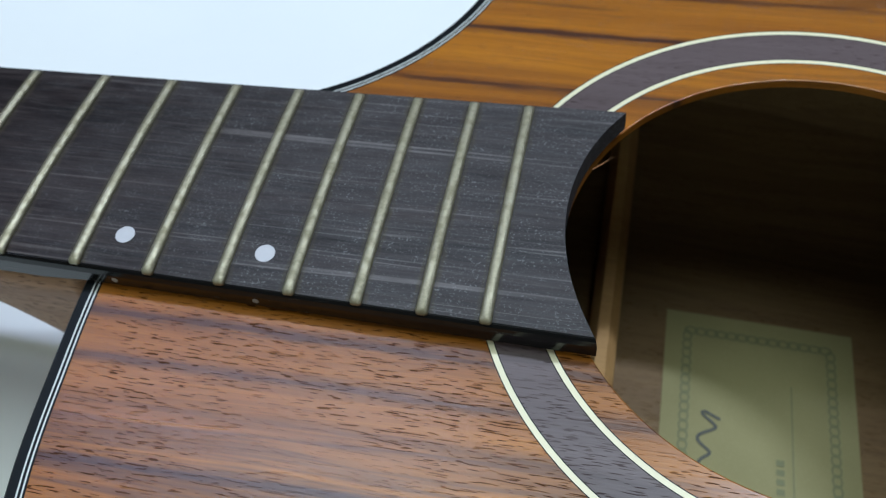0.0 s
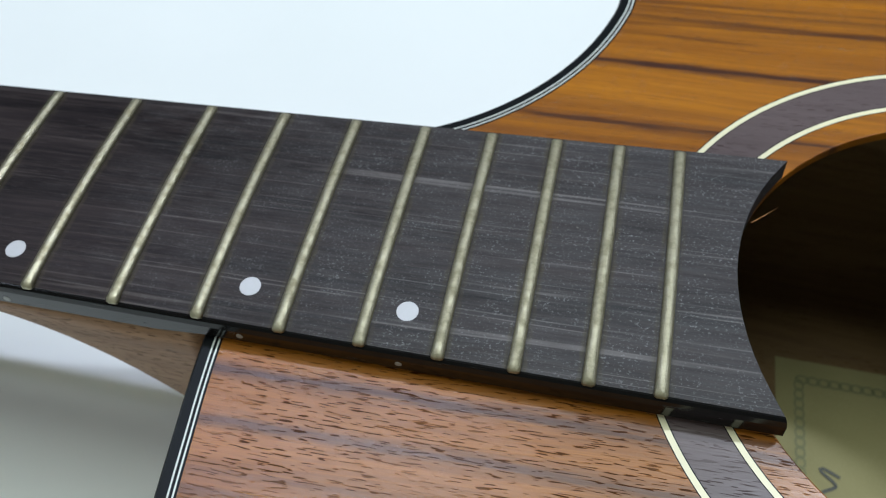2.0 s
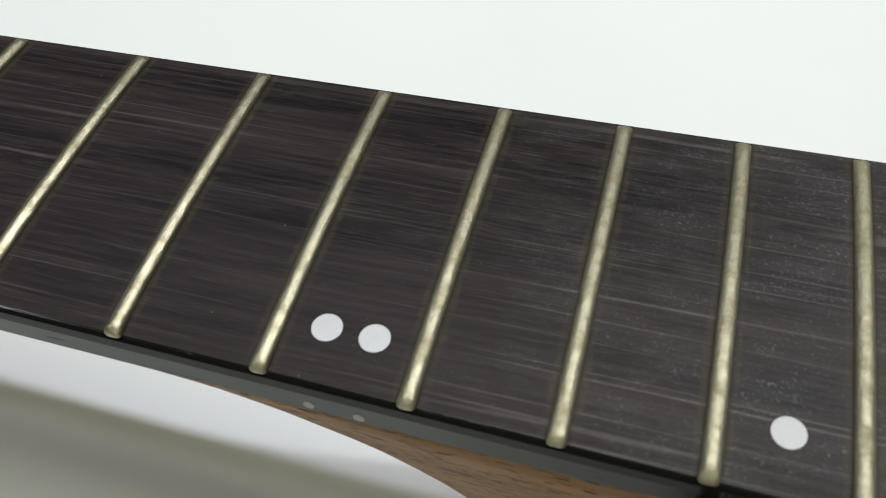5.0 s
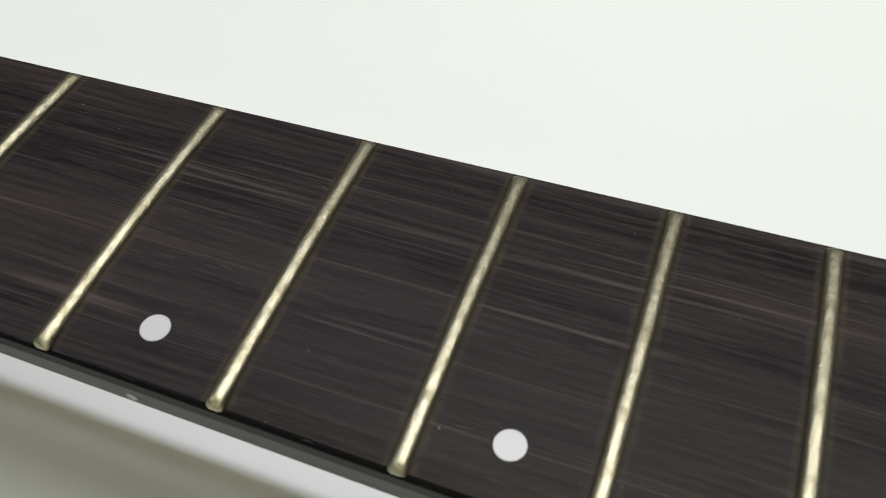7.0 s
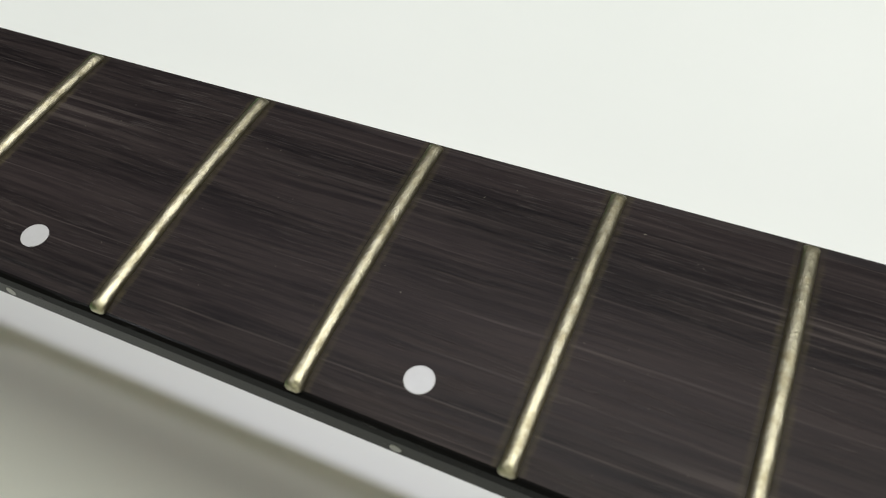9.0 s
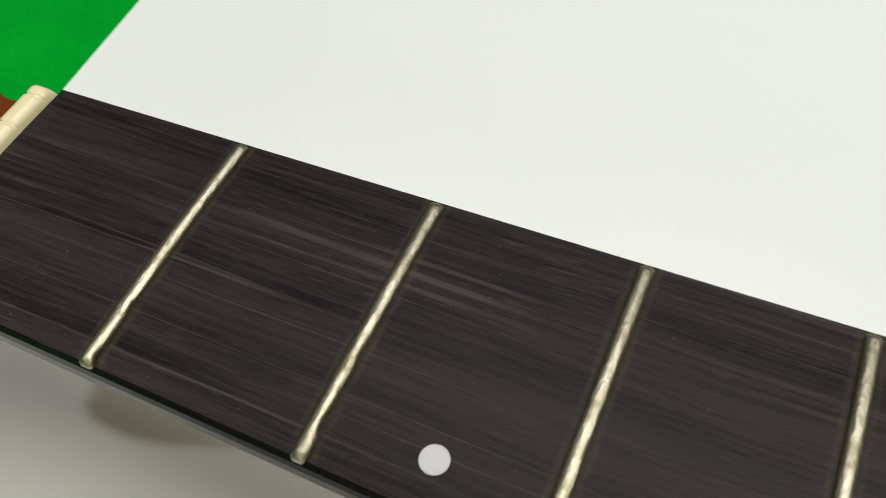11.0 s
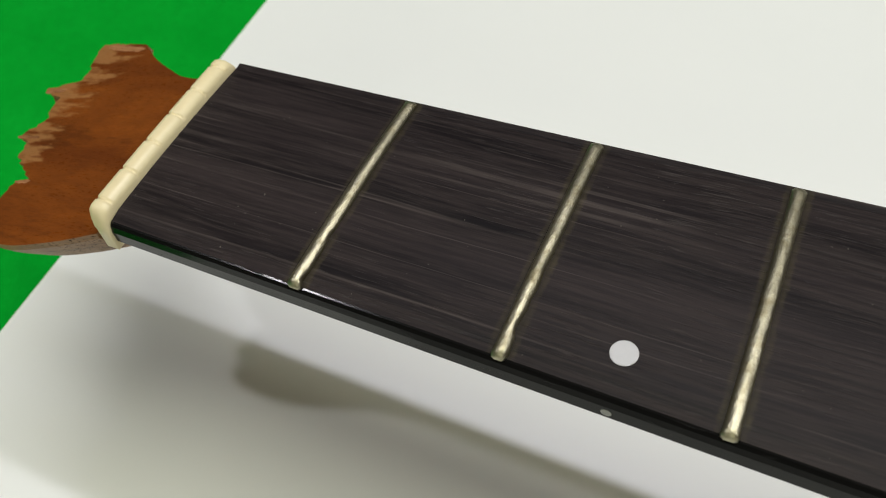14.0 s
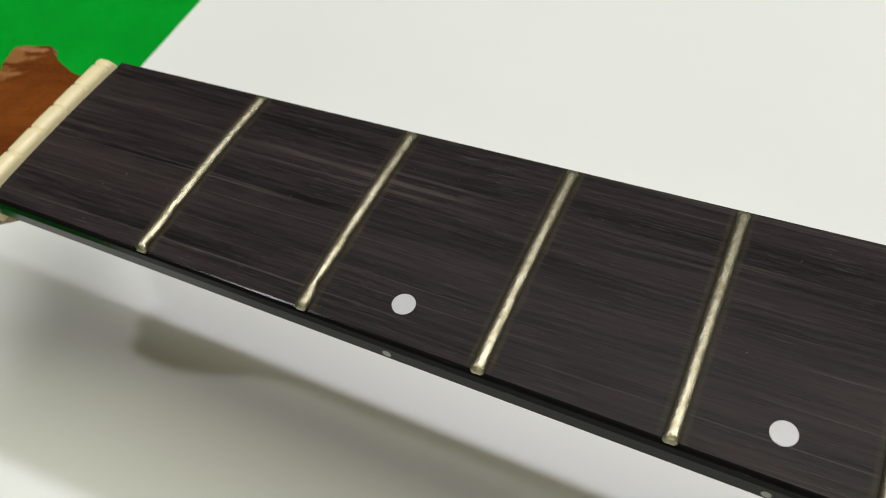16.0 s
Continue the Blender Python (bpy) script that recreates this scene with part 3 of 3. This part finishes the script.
def body_outline():
    """Anticlockwise outline of a cutaway body, from the bass side of the heel."""
    bass = [(0.3593, -0.012), (0.3593, -0.026), (0.3611, -0.0449), (0.3652, -0.0722), (0.375, -0.104), (0.400, -0.131), (0.440, -0.1445), (0.500, -0.142),
            (0.560, -0.134), (0.620, -0.143), (0.690, -0.176), (0.750, -0.1945), (0.810, -0.183), (0.848, -0.130), (0.862, -0.060), (0.865, 0.0)]
    treble = [(0.862, 0.060), (0.848, 0.130), (0.810, 0.183), (0.750, 0.1945), (0.690, 0.176), (0.620, 0.143), (0.560, 0.134), (0.510, 0.141), (0.472, 0.1425), (0.450, 0.135), (0.4375, 0.117)]
    cut = [(0.361 + 0.0675 * math.cos(a), 0.0985 + 0.0710 * math.sin(a)) for a in (-0.02, -0.25, -0.5, -0.75, -1.0, -1.25)]
    heel = [(0.3690, 0.0286), (0.3593, 0.0276), (0.3593, 0.012)]
    return catmull(bass + treble + cut + heel, 8, closed=True)


def body(guitar):
    line = body_outline()
    shell = part("sides", grid([[(p.x, p.y, TOP_Z - 0.0055) for p in line], [(p.x, p.y, back_z(p.x)) for p in line]], closed=True), MAT_SIDES, guitar, "glossy brown bent wooden sides", smooth=True)
    inner = inset(line, 0.0025)
    part("lining", grid([[(p.x, p.y, TOP_Z - 0.003) for p in inner], [(p.x, p.y, back_z(p.x) + 0.0028) for p in inner]], closed=True), MAT_INSIDE, shell, "unfinished inner face of the sides", smooth=True)
    back = part("back", merge(filled(back_z, line), filled(lambda x: back_z(x) + 0.0028, inner)), (MAT_INSIDE), guitar, "pale unfinished wooden back seen through the sound hole")
    # bindings and purfling lines round the edge
    steps = [0.0, 0.0021, 0.00245, 0.0030, 0.00335, 0.0038]
    loops = [inset(line, d) for d in steps]
    rim = grid([[(p.x, p.y, TOP_Z - 0.0056) for p in inset(line, -0.0002)], [(p.x, p.y, TOP_Z - 0.0005) for p in inset(line, -0.0002)], [(p.x, p.y, TOP_Z) for p in inset(line, 0.0003)], [(p.x, p.y, TOP_Z) for p in loops[1]]], closed=True)
    part("binding", rim, MAT_BLACK, guitar, "gloss black body binding")
    for i, mat, name in ((1, MAT_WHITE_LINE, "purfling"), (2, MAT_BLACK, "purfling"), (3, MAT_WHITE_LINE, "purfling"), (4, MAT_BLACK, "purfling")):
        part(name, strip(loops[i], loops[i + 1], TOP_Z), mat, guitar, "white edge line" if mat is MAT_WHITE_LINE else "black edge line")
    # sound hole and rosette
    radii = [0.0514, 0.0571, 0.0573, 0.0584, 0.0586, 0.0672, 0.0674, 0.0685, 0.0687]
    rings = [ring_loop(*HOLE, r) for r in radii]
    top = filled(TOP_Z, loops[5], rings[8])
    top = merge(top, filled(TOP_Z - 0.0021, inner, rings[0]))
    top = merge(top, strip(rings[1], ring_loop(*HOLE, 0.0517), TOP_Z))
    rim = [ring_loop(*HOLE, r) for r in (0.0517, 0.05148, 0.0514, 0.0514)]
    top = merge(top, grid([[(p.x, p.y, TOP_Z - d) for p in loop] for loop, d in zip(rim, (0.0, 0.0001, 0.0004, 0.0021))], closed=True))
    sound = part("soundboard", top, MAT_TOP, guitar, "satin reddish-brown wooden top with open pores")
    for i, mat, words in ((1, MAT_BLACK, "thin black ring"), (2, MAT_CREAM, "cream ring"), (3, MAT_BLACK, "thin black ring"), (4, MAT_ROSETTE, "grey-brown rosewood band"), (5, MAT_BLACK, "thin black ring"), (6, MAT_CREAM, "cream ring"), (7, MAT_BLACK, "thin black ring")):
        part("rosette_ring", strip(rings[i + 1], rings[i], TOP_Z), mat, sound, words)
    # ladder brace and centre strip on the inside of the back
    inside = lambda x: back_z(x) + 0.0028
    rows = [[(0.4655 + w, y, inside(0.4655) + h) for w, h in ((-0.0045, -0.001), (-0.0042, 0.007), (-0.0016, 0.0125), (0.0016, 0.0125), (0.0042, 0.007), (0.0045, -0.001))] for y in (-0.12, -0.06, 0, 0.05, 0.115)]
    part("back_brace", grid(rows, closed=True, caps=True), MAT_LIT_BRACE, back, "rounded wooden brace across the back")
    label(back, inside)


def label(back, inside):
    x0, x1, y0, y1 = 0.4840, 0.5385, -0.046, 0.0455
    zz = lambda x: inside(x) + 0.0004
    bm = grid([[(x, y, zz(x)) for y in (y0, y1)] for x in (x0, x1)])
    paper = part("paper_label", bm, MAT_LABEL, back, "yellowed paper label with a scrolled printed border")

    def bar(cx, cy, lx, ly, turn=0.0):
        b = bmesh.new()
        c, s = math.cos(turn), math.sin(turn)
        b.faces.new([b.verts.new((cx + u * lx / 2 * c - v * ly / 2 * s, cy + u * lx / 2 * s + v * ly / 2 * c, zz(cx + u * lx / 2 * c - v * ly / 2 * s) + 0.0002)) for u, v in ((-1, -1), (1, -1), (1, 1), (-1, 1))])
        return b

    # scrolled border: links of a chain, one mesh
    bm = bmesh.new()
    spots = [(x0 + 0.0065, y0 + 0.008 + i * 0.0030, 0) for i in range(26)] + [(x1 - 0.0065, y0 + 0.008 + i * 0.0030, 0) for i in range(26)]
    spots += [(x0 + 0.0075 + i * 0.0030, y, 1) for i in range(14) for y in (y0 + 0.0065, y1 - 0.0065)]
    for k, (cx, cy, side) in enumerate(spots):
        rr = [(0.0015, 0.0021), (0.0021, 0.0015)][side]
        f = 0.62
        a = [(cx + rr[0] * math.cos(t * math.pi / 6), cy + rr[1] * math.sin(t * math.pi / 6)) for t in range(12)]
        b = [(cx + rr[0] * f * math.cos(t * math.pi / 6), cy + rr[1] * f * math.sin(t * math.pi / 6)) for t in range(12)]
        z = 0.00015 + 0.00003 * (k % 2)
        bm = merge(bm, grid([[(p[0], p[1], zz(p[0]) + z) for p in a], [(p[0], p[1], zz(p[0]) + z) for p in b]], closed=True))
    part("printed_border", bm, MAT_INK, paper, "faded olive printed border")
    # handwritten stroke and printed lines, as plain marks
    pts = catmull([(0.4960, -0.030), (0.4975, -0.016), (0.5000, -0.010), (0.4955, -0.004), (0.4985, 0.000), (0.4950, 0.004), (0.5000, 0.008), (0.4960, 0.012), (0.5010, 0.010)], 8)
    edge = inset(pts, 0.0009)
    part("pen_stroke", grid([[(p.x, p.y, zz(p.x) + 0.0002) for p in pts[1:-1]], [(p.x, p.y, zz(p.x) + 0.0002) for p in edge[1:-1]]]), MAT_PEN, paper, "dark handwritten stroke")
    for i in range(9):
        part("printed_mark", bar(0.5170, -0.022 + i * 0.0028, 0.0022, 0.0018), MAT_INK, paper)
    part("printed_line", bar(0.5205, -0.005, 0.0004, 0.060), MAT_INK, paper)


def acoustic_guitar():
    guitar = tagged(new("acoustic_guitar"), "unstrung brown acoustic guitar with snapped headstock lying on the white board", "guitar")
    guitar.matrix_world = pose(0, 0, 0.0729, 0, -3.32, 0)
    fretboard(guitar)
    underlay(guitar)
    neck(guitar)
    nut(guitar)
    headstock(guitar)
    body(guitar)


room()
bench()
sheets()
acoustic_guitar()
